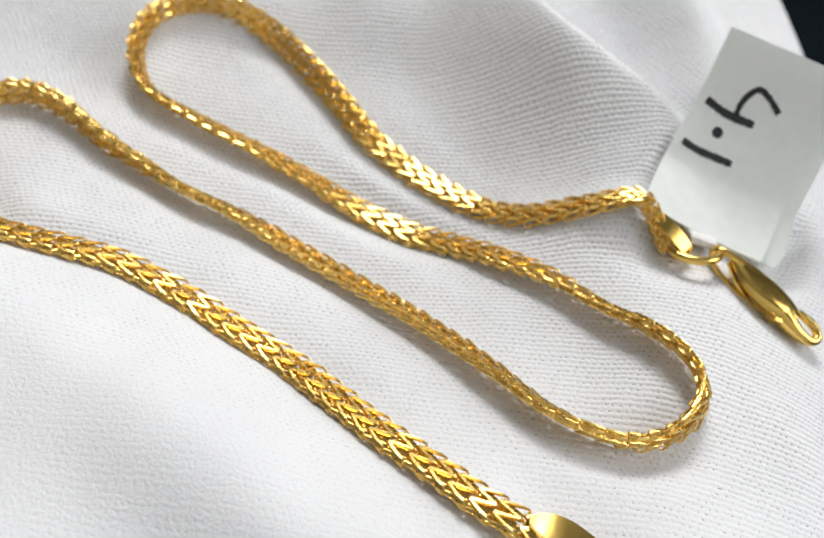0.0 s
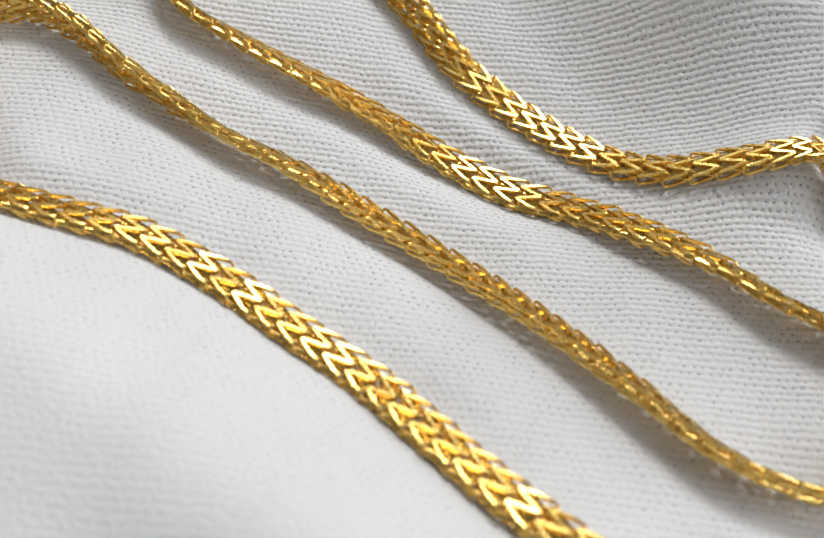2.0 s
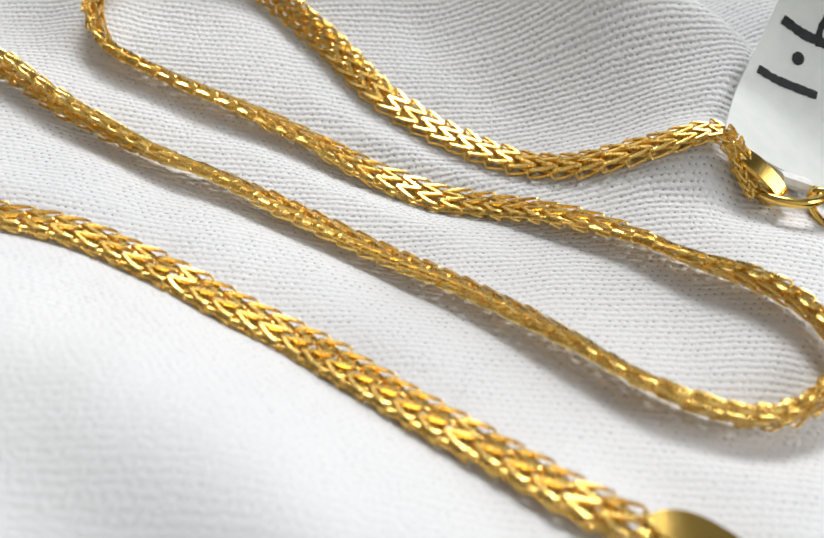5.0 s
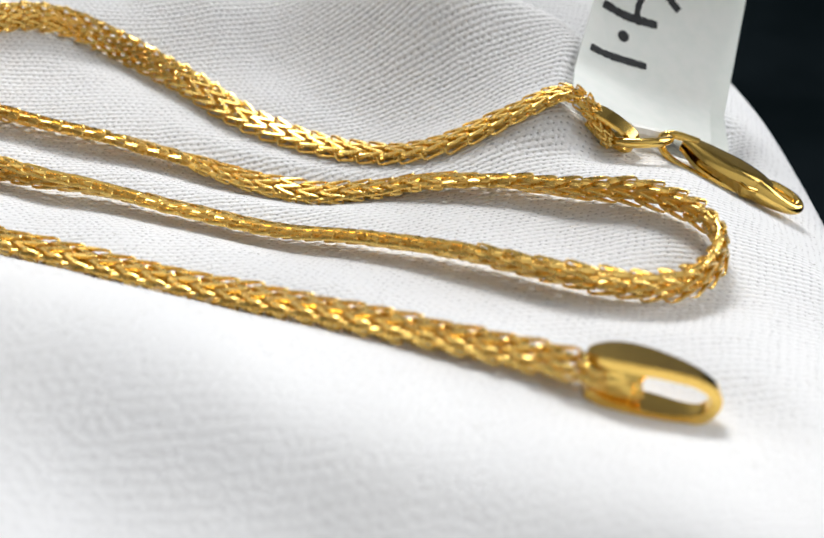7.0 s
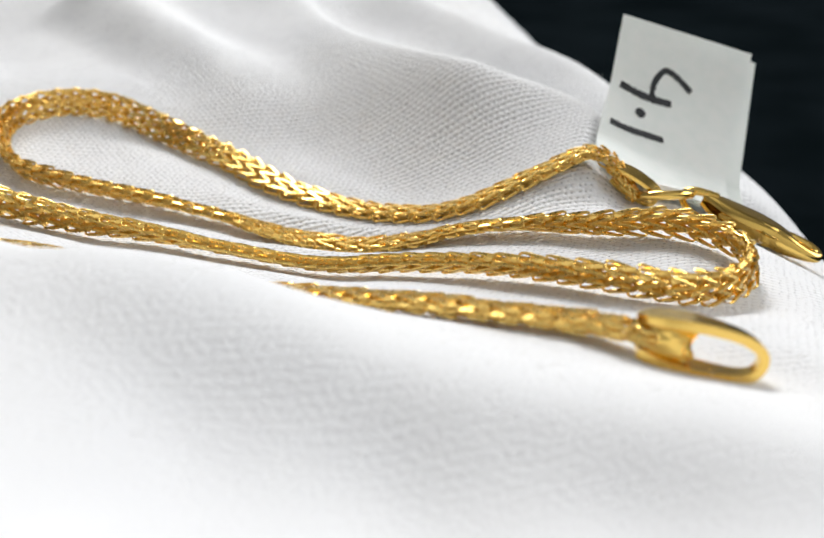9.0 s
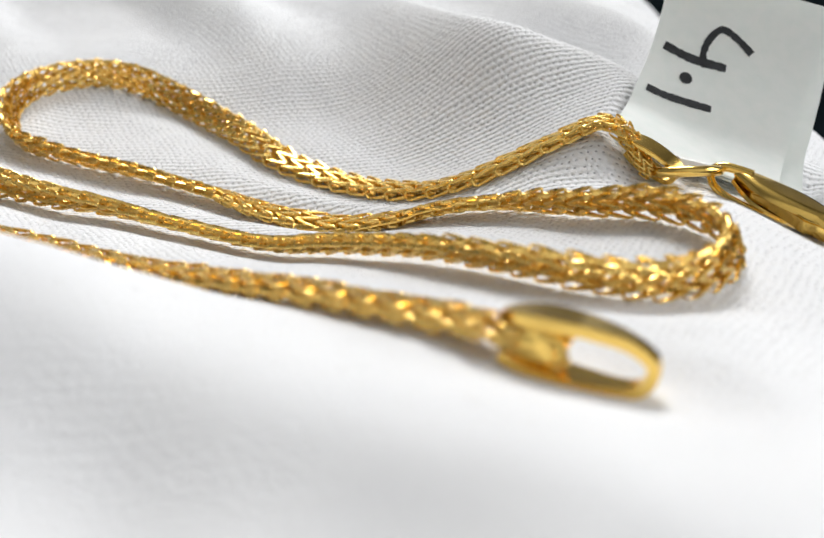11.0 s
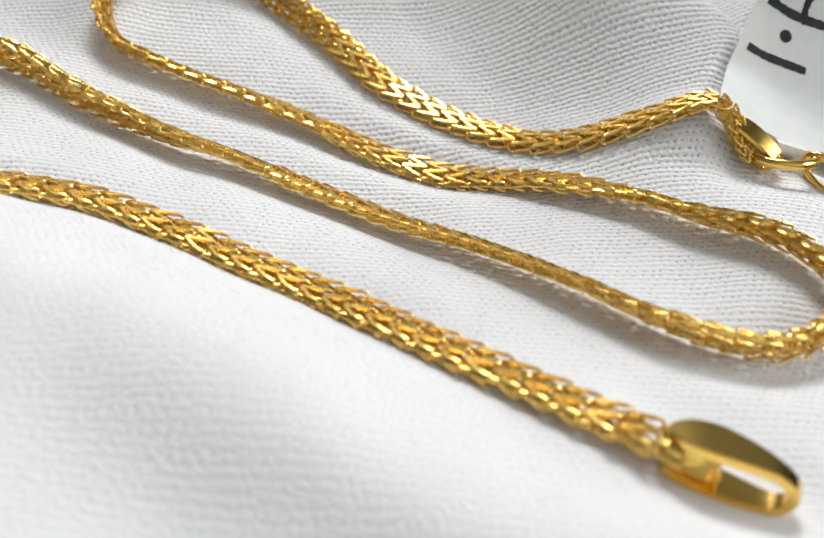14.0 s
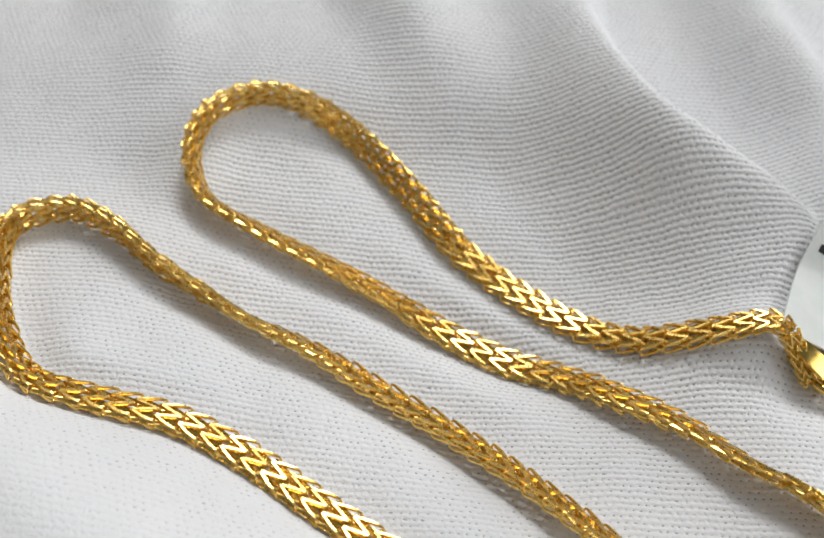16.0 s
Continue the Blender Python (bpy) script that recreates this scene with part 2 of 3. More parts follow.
LAST_RUN = [(-26.8, -13.1, 2.05, 17), (-21.7, -13.9, 1.35, 13), (-17.3, -15.7, 0.65, 10), (-12.7, -18.6, 0.35, 8), (-8.1, -21.7, 0.3, 8),
            (-4.4, -25.1, 0.95, 9), (-1.0, -28.3, 1.6, 10), (2.3, -30.8, 1.8, 10), (5.0, -33.0, 2.0, 10), (8.2, -34.7, 1.7, 10), (8.6, -34.9, 1.6, 10)]
BAND_W, BAND_T, PITCH = 2.4, 0.96, 1.6


def link_places(path):
    """Links along the path: small in the drop at its start, closer together where it bends."""
    fine = smooth_path(path, 0.05)
    rows, at = [], 0.0
    while at < 0.05 * (len(fine) - 1):
        size = min(1.0, 0.45 + 0.06 * at)
        k = int(at / 0.05)
        a, b, c = (fine[min(max(k + step, 0), len(fine) - 1), :3] for step in (-24, 0, 24))
        turn = np.linalg.norm((a + c) / 2 - b)
        short = size * (1.0 if turn < 0.06 else max(0.72, 1.0 - 1.6 * (turn - 0.06)))
        rows.append((*fine[k], size, short))
        at += PITCH * short
    return np.array(rows)


LINE = link_places(DROP_END + UPPER_RUN + FAR_BEND + SECOND_RUN + NEAR_BEND + THIRD_RUN + LEFT_BEND + LAST_RUN)
AHEAD = np.gradient(LINE[:, :3], axis=0)
AHEAD /= np.linalg.norm(AHEAD, axis=1)[:, None]
LEAN = np.radians(LINE[:, 3])
UNDER = LINE[:, 2] - (np.abs(BAND_W / 2 * np.sin(LEAN)) * 0.95 + BAND_T / 2 * np.abs(np.cos(LEAN)))


# ---------------------------------------------------------------- the cloth
def ridge(x, y, x0, y0, x1, y1, height, front, back):
    """A soft fold along a line, with its own width on either side."""
    ux, uy = x1 - x0, y1 - y0
    long = math.hypot(ux, uy)
    ux, uy = ux / long, uy / long
    along, off = (x - x0) * ux + (y - y0) * uy, (x - x0) * -uy + (y - y0) * ux
    past = np.maximum(0, np.maximum(-along, along - long))
    wide = np.where(off > 0, front, back)
    fall = 0.5 * (off / wide) ** 2
    return height * np.exp(-fall - 0.5 * (past / 9.0) ** 2)


# the price tag's sheet: its width, and its rise from the lower edge
ACROSS = np.array((11.4, -1.0, -3.8))
RISE = smooth_path([(17.9, -3.8, 1.2), (19.4, 0.2, 1.1), (20.1, 1.9, 1.2), (20.5, 2.6, 1.55), (22.9, 6.3, 4.5), (25.1, 9.5, 9.3)], 0.25)


def under_tag(x, y):
    """The height that the cloth keeps below, under the tag and falling free of it round about."""
    u = np.zeros_like(x)
    for _ in range(4):
        v = np.interp(y - u * ACROSS[1], RISE[:, 1], np.arange(len(RISE)))
        u = np.clip((x - np.interp(v, np.arange(len(RISE)), RISE[:, 0])) / ACROSS[0], -0.5, 1.6)
    z = np.interp(v, np.arange(len(RISE)), RISE[:, 2]) + u * ACROSS[2]
    out = np.maximum(0, np.maximum(-u, u - 1.1)) * ACROSS[0] + np.maximum(0, RISE[0, 1] - (y - u * ACROSS[1]))
    z = z - 1.4 * u * (1 - v / (len(RISE) - 1)) ** 2 - 1.2 * np.clip(u, 0, 1.1)
    return z - 0.85 + 0.6 * out + 0.08 * out ** 2


def rests(x0, y0, z0, x1, y1, z1, count):
    """Places along a fitting's underside, where it lies on the cloth."""
    return [(x0 + (x1 - x0) * k / count, y0 + (y1 - y0) * k / count, z0 + (z1 - z0) * k / count) for k in range(count + 1)]


RESTS = np.array([(p[0], p[1], u) for p, u in zip(LINE[8:], UNDER[8:])]
                 + rests(8.6, -35.0, 0.1, 14.0, -37.1, -0.6, 7) + rests(25.0, -6.9, -3.1, 31.5, -11.5, -6.2, 6) + [(20.0, -6.8, -2.1), (22.1, -6.2, -2.3)])


def spread(x, y):
    """The lie of the cloth over what bears it: flat on top, falling away at its edges."""
    edge = 36.5 + 2.0 * np.sin(y / 17.0) - 7.5 / (1 + np.exp((y + 20) / 8.0)) + 0.10 * np.maximum(0, y - 45)
    z = -0.9 - 0.020 * np.maximum(0, x - (edge - 15)) ** 2 - 0.14 * np.maximum(0, x - edge) ** 2
    z = z - 0.009 * np.maximum(0, -58 - y) ** 2
    back = 98 + 4 * np.sin(x / 11.0) - 0.006 * np.maximum(0, x - 5) ** 2
    z = z - 0.02 * np.maximum(0, y - back) ** 2
    return z - 0.01 * np.maximum(0, -62 - x) ** 2


def crest(x, y, line, near, far, brow=0.0):
    """A long fold along a bent line of (x, y, height): rounded on the side to the left of the line's way, steep on the other."""
    rows = smooth_path(line, 0.8)
    way = np.gradient(rows[:, :2], axis=0)
    way /= np.linalg.norm(way, axis=1)[:, None]
    shape = x.shape
    dx, dy = x.reshape(-1, 1) - rows[:, 0], y.reshape(-1, 1) - rows[:, 1]
    d2 = dx ** 2 + dy ** 2
    near2 = d2.min(1)
    w = np.exp(-np.minimum((d2 - near2[:, None]) / 60.0, 60))
    w /= w.sum(1)[:, None]
    high = (w * rows[:, 2]).sum(1)
    side = (w * (way[:, 0] * dy - way[:, 1] * dx)).sum(1)
    wide = far + (near - far) / (1 + np.exp(-np.clip(side / 0.6, -40, 40)))
    q = np.clip(np.sqrt(near2) / wide, 0, 1)
    hump = (0.5 + 0.5 * np.cos(math.pi * q)) * (1 - 0.12 * q)
    # the near face breaks off at the crest and runs out flat
    r = np.sqrt(q ** 2 + 0.03) - 0.173
    brink = np.clip(1 - r, 0, 1) ** 2.0
    share = brow / (1 + np.exp(-np.clip(side / 0.6, -40, 40)))
    return (high * (hump + (brink - hump) * share)).reshape(shape)


def folds(x, y):
    rise = 1 / (1 + np.exp((x - 29) / 4.0))
    back = np.maximum(0, y - 12 - 0.25 * np.maximum(0, x - 5))
    z = rise * 5.8 * (1 - np.exp(-(back / 20.0) ** 1.5))
    z = z + crest(x, y, [(21.5, 3.5, 1.0), (19.8, 8.1, 3.0), (11.6, 15.2, 8.6), (7.2, 24.0, 4.6), (4.6, 33.6, 2.6), (2.0, 52.0, 2.0)], 12.0, 3.6, 1.0)
    z = z + crest(x, y, [(27.0, 12.0, 3.0), (25.5, 22.0, 3.9), (21.0, 34.0, 2.6), (15.0, 50.0, 2.0)], 8.0, 6.0)
    z = z + crest(x, y, [(-4.5, 21.0, 0.8), (-9.0, 30.0, 2.4), (-19.0, 50.0, 3.2)], 7.5, 8.0)
    z = z + crest(x, y, [(-30.0, 26.0, 0.4), (-37.0, 40.0, 1.8), (-46.0, 60.0, 2.0)], 8.0, 6.0)
    z = z + ridge(x, y, -14.0, 60.0, 26.0, 72.0, 4.0, 9.0, 9.0)
    z = z + ridge(x, y, -62.0, 66.0, -12.0, 88.0, 6.0, 9.0, 9.0)
    z = z + ridge(x, y, -46.0, -14.4, -18.5, -29.8, 6.5, 6.5, 90.0) + ridge(x, y, -6.0, -37.0, 7.0, -43.5, 2.0, 4.5, 3.0)
    z = z + ridge(x, y, -16.0, -55.0, 14.0, -60.0, 3.0, 5.0, 6.0)
    return z + 0.35 * np.sin(x / 7.0 + y / 12.0) * np.exp(-((y - 45) / 30) ** 2)


def settled(x, y):
    """The cloth where it gives way under the chain and bears it."""
    shape = x.shape
    x, y = x.ravel(), y.ravel()
    lx, ly, under = RESTS.T
    d2 = (x[:, None] - lx) ** 2 + (y[:, None] - ly) ** 2
    near = np.sqrt(d2.min(1))

    def eased(rest, wide, reach, power):
        w = np.exp(-np.minimum(d2 / (2 * wide * wide), 60))
        return (w * rest).sum(1) / (w.sum(1) + 1e-12) * np.exp(-(near / reach) ** power)

    def at_line(values):
        k = d2.argmin(0)
        return values[k]

    z = spread(x, y)
    z = z + eased(under - spread(lx, ly), 6.0, 16.0, 2) + folds(x, y)
    for a, wide in ((0.55, 12.0), (0.24, 5.0)):
        z = z + a * np.array([noise.noise((p / wide, q / wide * 0.7, wide)) for p, q in zip(x, y)])
    z = z + eased(under - at_line(z), 1.6, 2.9, 3)
    top = under_tag(x, y)
    share = np.clip(0.5 + (top - z) / 2.4, 0, 1)
    z = top + (z - top) * share - 1.2 * share * (1 - share)
    return np.maximum(z, TABLE_Z + 0.3).reshape(shape)


TABLE_Z = -24.0
gx, gy = np.arange(-110, 62.01, 0.6), np.arange(-90, 130.01, 0.6)
X, Y = np.meshgrid(gx, gy)
Z = settled(X, Y)
nx, ny = len(gx), len(gy)
low = Z < TABLE_Z + 0.31
verts = np.stack([X, Y, Z], -1).reshape(-1, 3) * MM
quads = [(j * nx + i, j * nx + i + 1, (j + 1) * nx + i + 1, (j + 1) * nx + i) for j in range(ny - 1) for i in range(nx - 1)
         if not (low[j, i] and low[j, i + 1] and low[j + 1, i] and low[j + 1, i + 1])]
me = bpy.data.meshes.new("cloth")
me.from_pydata(verts.tolist(), [], quads)
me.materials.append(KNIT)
for p in me.polygons:
    p.use_smooth = True
cloth = tagged(new("cloth", me), "white ribbed knit cloth in soft folds on black table", "cloth")
thick = cloth.modifiers.new("thickness", "SOLIDIFY")
thick.thickness, thick.offset = 0.0005, -1

# short loose fibres that stand off the knit
rng = random.Random(11)
bm = bmesh.new()
for _ in range(3200):
    px, py = rng.uniform(-42, 30), rng.uniform(-42, 24)
    i, j = round((px - gx[0]) / 0.6), round((py - gy[0]) / 0.6)
    long, turn, lift = rng.uniform(0.25, 0.8), rng.uniform(0, 2 * math.pi), rng.uniform(0.1, 0.55)
    root = Vector((gx[i], gy[j], Z[j, i] - 0.03))
    way, bend = Vector((math.cos(turn), math.sin(turn), lift)), rng.uniform(-0.5, 0.5)
    aside = Vector((-math.sin(turn), math.cos(turn), 0)) * bend
    tube(bm, [(root + way * (long * f) + aside * (long * f * f) - Vector((0, 0, 0.5 * lift * long * f * f))) * MM for f in (0, 0.5, 1)], [0.010 * MM, 0.009 * MM, 0.005 * MM], 3)
tagged(part("lint", bm, STRING, cloth), "fine white loose cotton fibres", kind="stuff")

# ---------------------------------------------------------------- table and room
bm = bmesh.new()
box(bm, (-0.8, -0.6, -0.054), (0.8, 0.7, TABLE_Z * MM))
bmesh.ops.bevel(bm, geom=bm.edges[:], offset=0.004, segments=2, affect="EDGES")
table = empty("table", (0, 0, -0.75))
part("tabletop", bm, BLACK, table, "matt black table top")
for sx in (-0.72, 0.72):
    for sy in (-0.52, 0.62):
        bm = bmesh.new()
        box(bm, (sx - 0.03, sy - 0.03, -0.75), (sx + 0.03, sy + 0.03, -0.054))
        part("leg", bm, BLACK, table)
tagged(table, "matt black table under the white cloth", "table")

# unseen room, added to close in and shape bounce light and reflections
X0, X1, Y0, Y1, Z0, Z1 = -1.7, WALL_X, -1.2, WALL_Y, -0.75, CEILING_Z


def slab(name, lo, hi, mat, label):
    bm = bmesh.new()
    box(bm, lo, hi)
    return tagged(part(name, bm, mat), label, name.split("_")[0], kind="structure")


slab("floor", (X0 - 0.1, Y0 - 0.1, Z0 - 0.1), (X1 + 0.1, Y1 + 0.1, Z0), FLOORING, "plain brown floor of the unseen room")
slab("ceiling", (X0 - 0.1, Y0 - 0.1, Z1), (X1 + 0.1, Y1 + 0.1, Z1 + 0.1), PLASTER, "plain grey ceiling of the unseen room")
slab("wall_west", (X0 - 0.1, Y0, Z0), (X0, Y1, Z1), PLASTER, "plain grey wall of the unseen room")
bm = bmesh.new()
box(bm, (X1, Y0, Z0), (X1 + 0.1, SIDE_Y0, Z1))
box(bm, (X1, SIDE_Y1, Z0), (X1 + 0.1, Y1, Z1))
box(bm, (X1, SIDE_Y0, Z0), (X1 + 0.1, SIDE_Y1, SIDE_Z0))
box(bm, (X1, SIDE_Y0, SIDE_Z1), (X1 + 0.1, SIDE_Y1, Z1))
tagged(part("wall_east", bm, PLASTER), "plain grey wall with an opening for the added fill light", "wall", kind="structure")
slab("wall_south", (X0, Y0 - 0.1, Z0), (X1, Y0, Z1), BOUNCE_WALL, "unseen plain pale grey wall that bounces light onto the tag")
bm = bmesh.new()
box(bm, (X0, Y1, Z0), (WIN_X0, Y1 + 0.1, Z1))
box(bm, (WIN_X1, Y1, Z0), (X1, Y1 + 0.1, Z1))
box(bm, (WIN_X0, Y1, Z0), (WIN_X1, Y1 + 0.1, WIN_Z0))
box(bm, (WIN_X0, Y1, WIN_Z1), (WIN_X1, Y1 + 0.1, Z1))
tagged(part("wall_north", bm, PLASTER), "plain grey wall of the unseen room with a wide window opening", "wall", kind="structure")


# ---------------------------------------------------------------- the chain
chain = empty("chain_bracelet", Vector(LINE[len(LINE) // 2, :3]) * MM)


def link_mesh():
    """One woven row, bent from a single wire: a flat-cut zigzag over the upper face, a looped turn at the edge, a crossing
    zigzag through the middle, a looped turn at the other edge and a flat-cut zigzag under the lower face."""
    half = BAND_W / 2 - 0.2
    up, down = Vector((0, 0, 1)), Vector((0, 0, -1))
    rows = []

    def at(x, y, z, wide, thick, normal):
        rows.append((Vector((x, y, z)), wide, thick, Vector(normal)))

    def face(z, way):
        """The outer zigzag, from one edge to the other: two points forward that dip, three back that stay on top;
        its outermost legs narrow and roll over the band's edge."""
        normal = up if z > 0 else down
        ys = [half * way * k / 2 for k in (2, 1, 0, -1, -2)]
        back, tip = 0.78, -0.80
        for k in range(4):
            y0, y1 = ys[k], ys[k + 1]
            x0, x1 = (back, tip) if k % 2 == 0 else (tip, back)
            for f in (0.03, 0.28, 0.5, 0.72, 0.97):
                x, y = x0 + (x1 - x0) * f, y0 + (y1 - y0) * f
                ahead = f if k % 2 == 0 else 1 - f
                wide, roll, sign = 0.24 if 0.1 < f < 0.9 else 0.22, 0.0, 1 if y > 0 else -1
                if k in (0, 3):
                    tail = 1 - ahead
                    wide, roll = wide - 0.07 * tail, 0.7 * max(0.0, tail - 0.65)
                    y += sign * (0.07 * math.sin(math.pi * tail) + 0.07 * tail)
                at(x, y, z * (1.05 - 0.32 * ahead - 0.20 * max(0, abs(y) / half - 0.7)), wide, 0.28 - (0.13 * (1 - ahead) if k in (0, 3) else 0.0), normal + Vector((0, roll * sign, 0)))
            if k % 2 == 0:
                at(x1 - 0.12, y1, z * 0.52, 0.16, 0.20, normal + Vector((-0.45, 0, 0)))
            elif k == 1:
                at(x1 + 0.09, y1, z * 0.98, 0.20, 0.26, normal)

    def turn(side, z0, z1):
        """The looped turn at an edge, out at the back."""
        for z, x, y, n in ((z0 * 0.80, 0.92, 0.11, (0.5, side, z0)), (z0 * 0.40, 1.00, 0.16, (0.8, side, 0)), (z1 * 0.40, 1.00, 0.16, (0.8, side, 0)), (z1 * 0.80, 0.92, 0.11, (0.5, side, z1))):
            at(x, side * (half + y), z, 0.14, 0.14, n)

    top = BAND_T / 2 - 0.15
    at(0.98, half + 0.15, top * 0.30, 0.13, 0.13, (0.8, 1, 0))
    at(0.93, half + 0.11, top * 0.80, 0.14, 0.14, (0.5, 1, 1))
    face(top, 1)
    turn(-1, top, -top)
    face(-top, -1)
    at(0.93, half + 0.11, -top * 0.80, 0.14, 0.14, (0.5, 1, -1))
    at(1.0, half + 0.15, -top * 0.40, 0.13, 0.13, (0.8, 1, 0))
    at(0.95, half + 0.10, 0.0, 0.13, 0.13, (0.8, 1, 0))
    # the crossing zigzag inside, with its points the other way
    for k in range(5):
        x, y, tilt = (-0.72 if k % 2 == 0 else 0.76), half * 0.49 * (2 - k), (0.6 if k % 2 else -0.6)
        at(x, y + 0.05, 0.0, 0.38, 0.13, (0, tilt, 0.8))
        at(x, y - 0.05, 0.0, 0.38, 0.13, (0, -tilt, 0.8))

    bm = bmesh.new()
    rings = []
    for i, (p, wide, thick, normal) in enumerate(rows):
        ahead = (rows[min(i + 1, len(rows) - 1)][0] - rows[max(i - 1, 0)][0]).normalized()
        n = (normal - ahead * normal.dot(ahead)).normalized()
        a = ahead.cross(n)
        w, t = wide / 2, thick / 2
        rings.append([bm.verts.new(p + a * u + n * v) for u, v in ((-w * 0.8, -t), (w * 0.8, -t), (w, -t * 0.3), (w, t * 0.45), (w * 0.78, t), (-w * 0.78, t), (-w, t * 0.45), (-w, -t * 0.3))])
    for r, s in zip(rings, rings[1:]):
        for k in range(8):
            bm.faces.new((r[k], r[(k + 1) % 8], s[(k + 1) % 8], s[k]))
    bm.faces.new(rings[0][::-1])
    bm.faces.new(rings[-1])
    bmesh.ops.scale(bm, vec=(MM, MM, MM), verts=bm.verts)
    bmesh.ops.recalc_face_normals(bm, faces=bm.faces)
    me = bpy.data.meshes.new("link")
    bm.to_mesh(me)
    bm.free()
    me.materials.append(GOLD)
    return me


LINK = link_mesh()
rng = random.Random(7)
for i in range(1, len(LINE)):
    t = Vector(AHEAD[i])
    side = t.cross(Vector((0, 0, 1))).normalized()
    up = side.cross(t)
    w = side * math.cos(LEAN[i]) + up * math.sin(LEAN[i])
    n = t.cross(w).normalized()
    turn = Matrix((t, w, n)).transposed().to_4x4()
    ob = new("link", LINK)
    ob.parent = chain
    ob.matrix_parent_inverse = chain.matrix_world.inverted()
    ob.matrix_basis = (Matrix.Translation(Vector(LINE[i, :3]) * MM) @ turn
                       @ pose(0, 0, 0, rng.gauss(0, 2.0), rng.gauss(0, 1.8), rng.gauss(0, 1.2))
                       @ Matrix.Diagonal((LINE[i, 5], LINE[i, 4], 0.25 + 0.75 * LINE[i, 4], 1)))
tagged(chain, "flat woven yellow gold chain bracelet lying in loops on white cloth", "bracelet")


# ---------------------------------------------------------------- the chain's fittings
def frame_at(origin, ahead, lean=0.0):
    """A local frame in millimetres: x ahead, z as near upright as it can be, leaned about x."""
    a = Vector(ahead).normalized()
    b = Vector((0, 0, 1)).cross(a).normalized()
    m = Matrix((a, b, a.cross(b))).transposed().to_4x4()
    return Matrix.Translation(Vector(origin) * MM) @ m @ Matrix.Rotation(radians(lean), 4, "X") @ Matrix.Scale(MM, 4)


def placed(bm, m):
    bmesh.ops.transform(bm, matrix=m, verts=bm.verts)
    bmesh.ops.recalc_face_normals(bm, faces=bm.faces)
    return bm


def rounded(bm, offset, segments=2):
    edges = [e for e in bm.edges if e.is_manifold and e.calc_face_angle() > 0.6]
    bmesh.ops.bevel(bm, geom=edges, offset=offset, segments=segments, affect="EDGES")
    return bm


def bail(m, name, label, square=0.0):
    """A strip bent into a long loop: a broad leaf above, narrowing to the tip and coming back below."""
    loop = smooth_path([(-0.1, 0, 0.98, 0.7), (0.4, 0, 1.08, 1.6), (1.2, 0, 1.15, 2.2), (2.2, 0, 1.14, 2.3), (3.6, 0, 0.98, 1.85), (4.9, 0, 0.66, 1.2), (5.75, 0, 0.05, 1.0),
                        (5.6, 0, -0.78, 1.0), (4.8, 0, -1.16, 1.35), (3.0, 0, -1.12, 2.0), (1.2, 0, -0.85, 2.2), (0.05, 0, -0.4, 2.0)], 0.22)
    loop[:, 3] += (2.3 - loop[:, 3]) * square
    bm = bmesh.new()
    ahead = np.gradient(loop[:, :3], axis=0)
    normals = [Vector((-d[2], 0, d[0])) for d in ahead]
    # the upper leaf is tipped a little forward
    tips = [(0, 1, -0.04 * min(1.0, max(0.0, p[2]))) for p in loop]
    strip(bm, loop[:, :3].tolist(), loop[:, 3].tolist(), tips, [Vector(a).cross(Vector(n).cross(Vector(a))) for a, n in zip(tips, normals)], 0.48)
    bmesh.ops.recalc_face_normals(bm, faces=bm.faces)
    rounded(bm, 0.07)
    body = part(name, placed(bm, m), POLISHED, chain, label, smooth=True)
    bm = bmesh.new()
    bmesh.ops.create_icosphere(bm, subdivisions=4, radius=1.0)
    for v in bm.verts:
        c, k = v.co.copy(), 1 + 0.16 * noise.noise(v.co * 2.3) + 0.08 * noise.noise(v.co * 6.0)
        c = Vector([math.copysign(abs(w) ** 0.72, w) for w in c]) * k
        x = 1.05 + c.x * 1.4
        v.co = Vector((x + 1.1 * max(0.0, c.x) * c.z ** 2, c.y * (0.95 - 0.12 * max(0.0, c.x)), 0.3 - 0.11 * x + c.z * (0.75 + 0.13 * x)))
    part("solder", placed(bm, m), POLISHED, body, smooth=True)
    return body


END_BAIL = frame_at((7.75, -34.5, 1.4), (5.7, -2.3, -0.6), -8) @ Matrix.Scale(0.99, 4)
bail(END_BAIL, "end_loop", "polished gold end loop bent from a leaf-shaped strip")
bail(frame_at((18.9, -4.7, 0.05), (3.0, -2.4, -1.6), 8) @ Matrix.Scale(0.62, 4), "clasp_loop", "small polished gold end loop", 0.8)

# jump ring
bm = bmesh.new()
hub, tip_up = Vector((22.15, -6.0, -1.5)), Vector((0.05, 0.3, 1.0)).normalized()
e1 = tip_up.orthogonal().normalized()
e2 = tip_up.cross(e1)
tube(bm, [(hub + (e1 * math.cos(a) + e2 * math.sin(a)) * 2.05) * MM for a in (2 * math.pi * k / 40 for k in range(40))], 0.34 * MM, 12, closed=True)
bmesh.ops.recalc_face_normals(bm, faces=bm.faces)
part("jump_ring", bm, POLISHED, chain, "round polished gold jump ring", smooth=True)

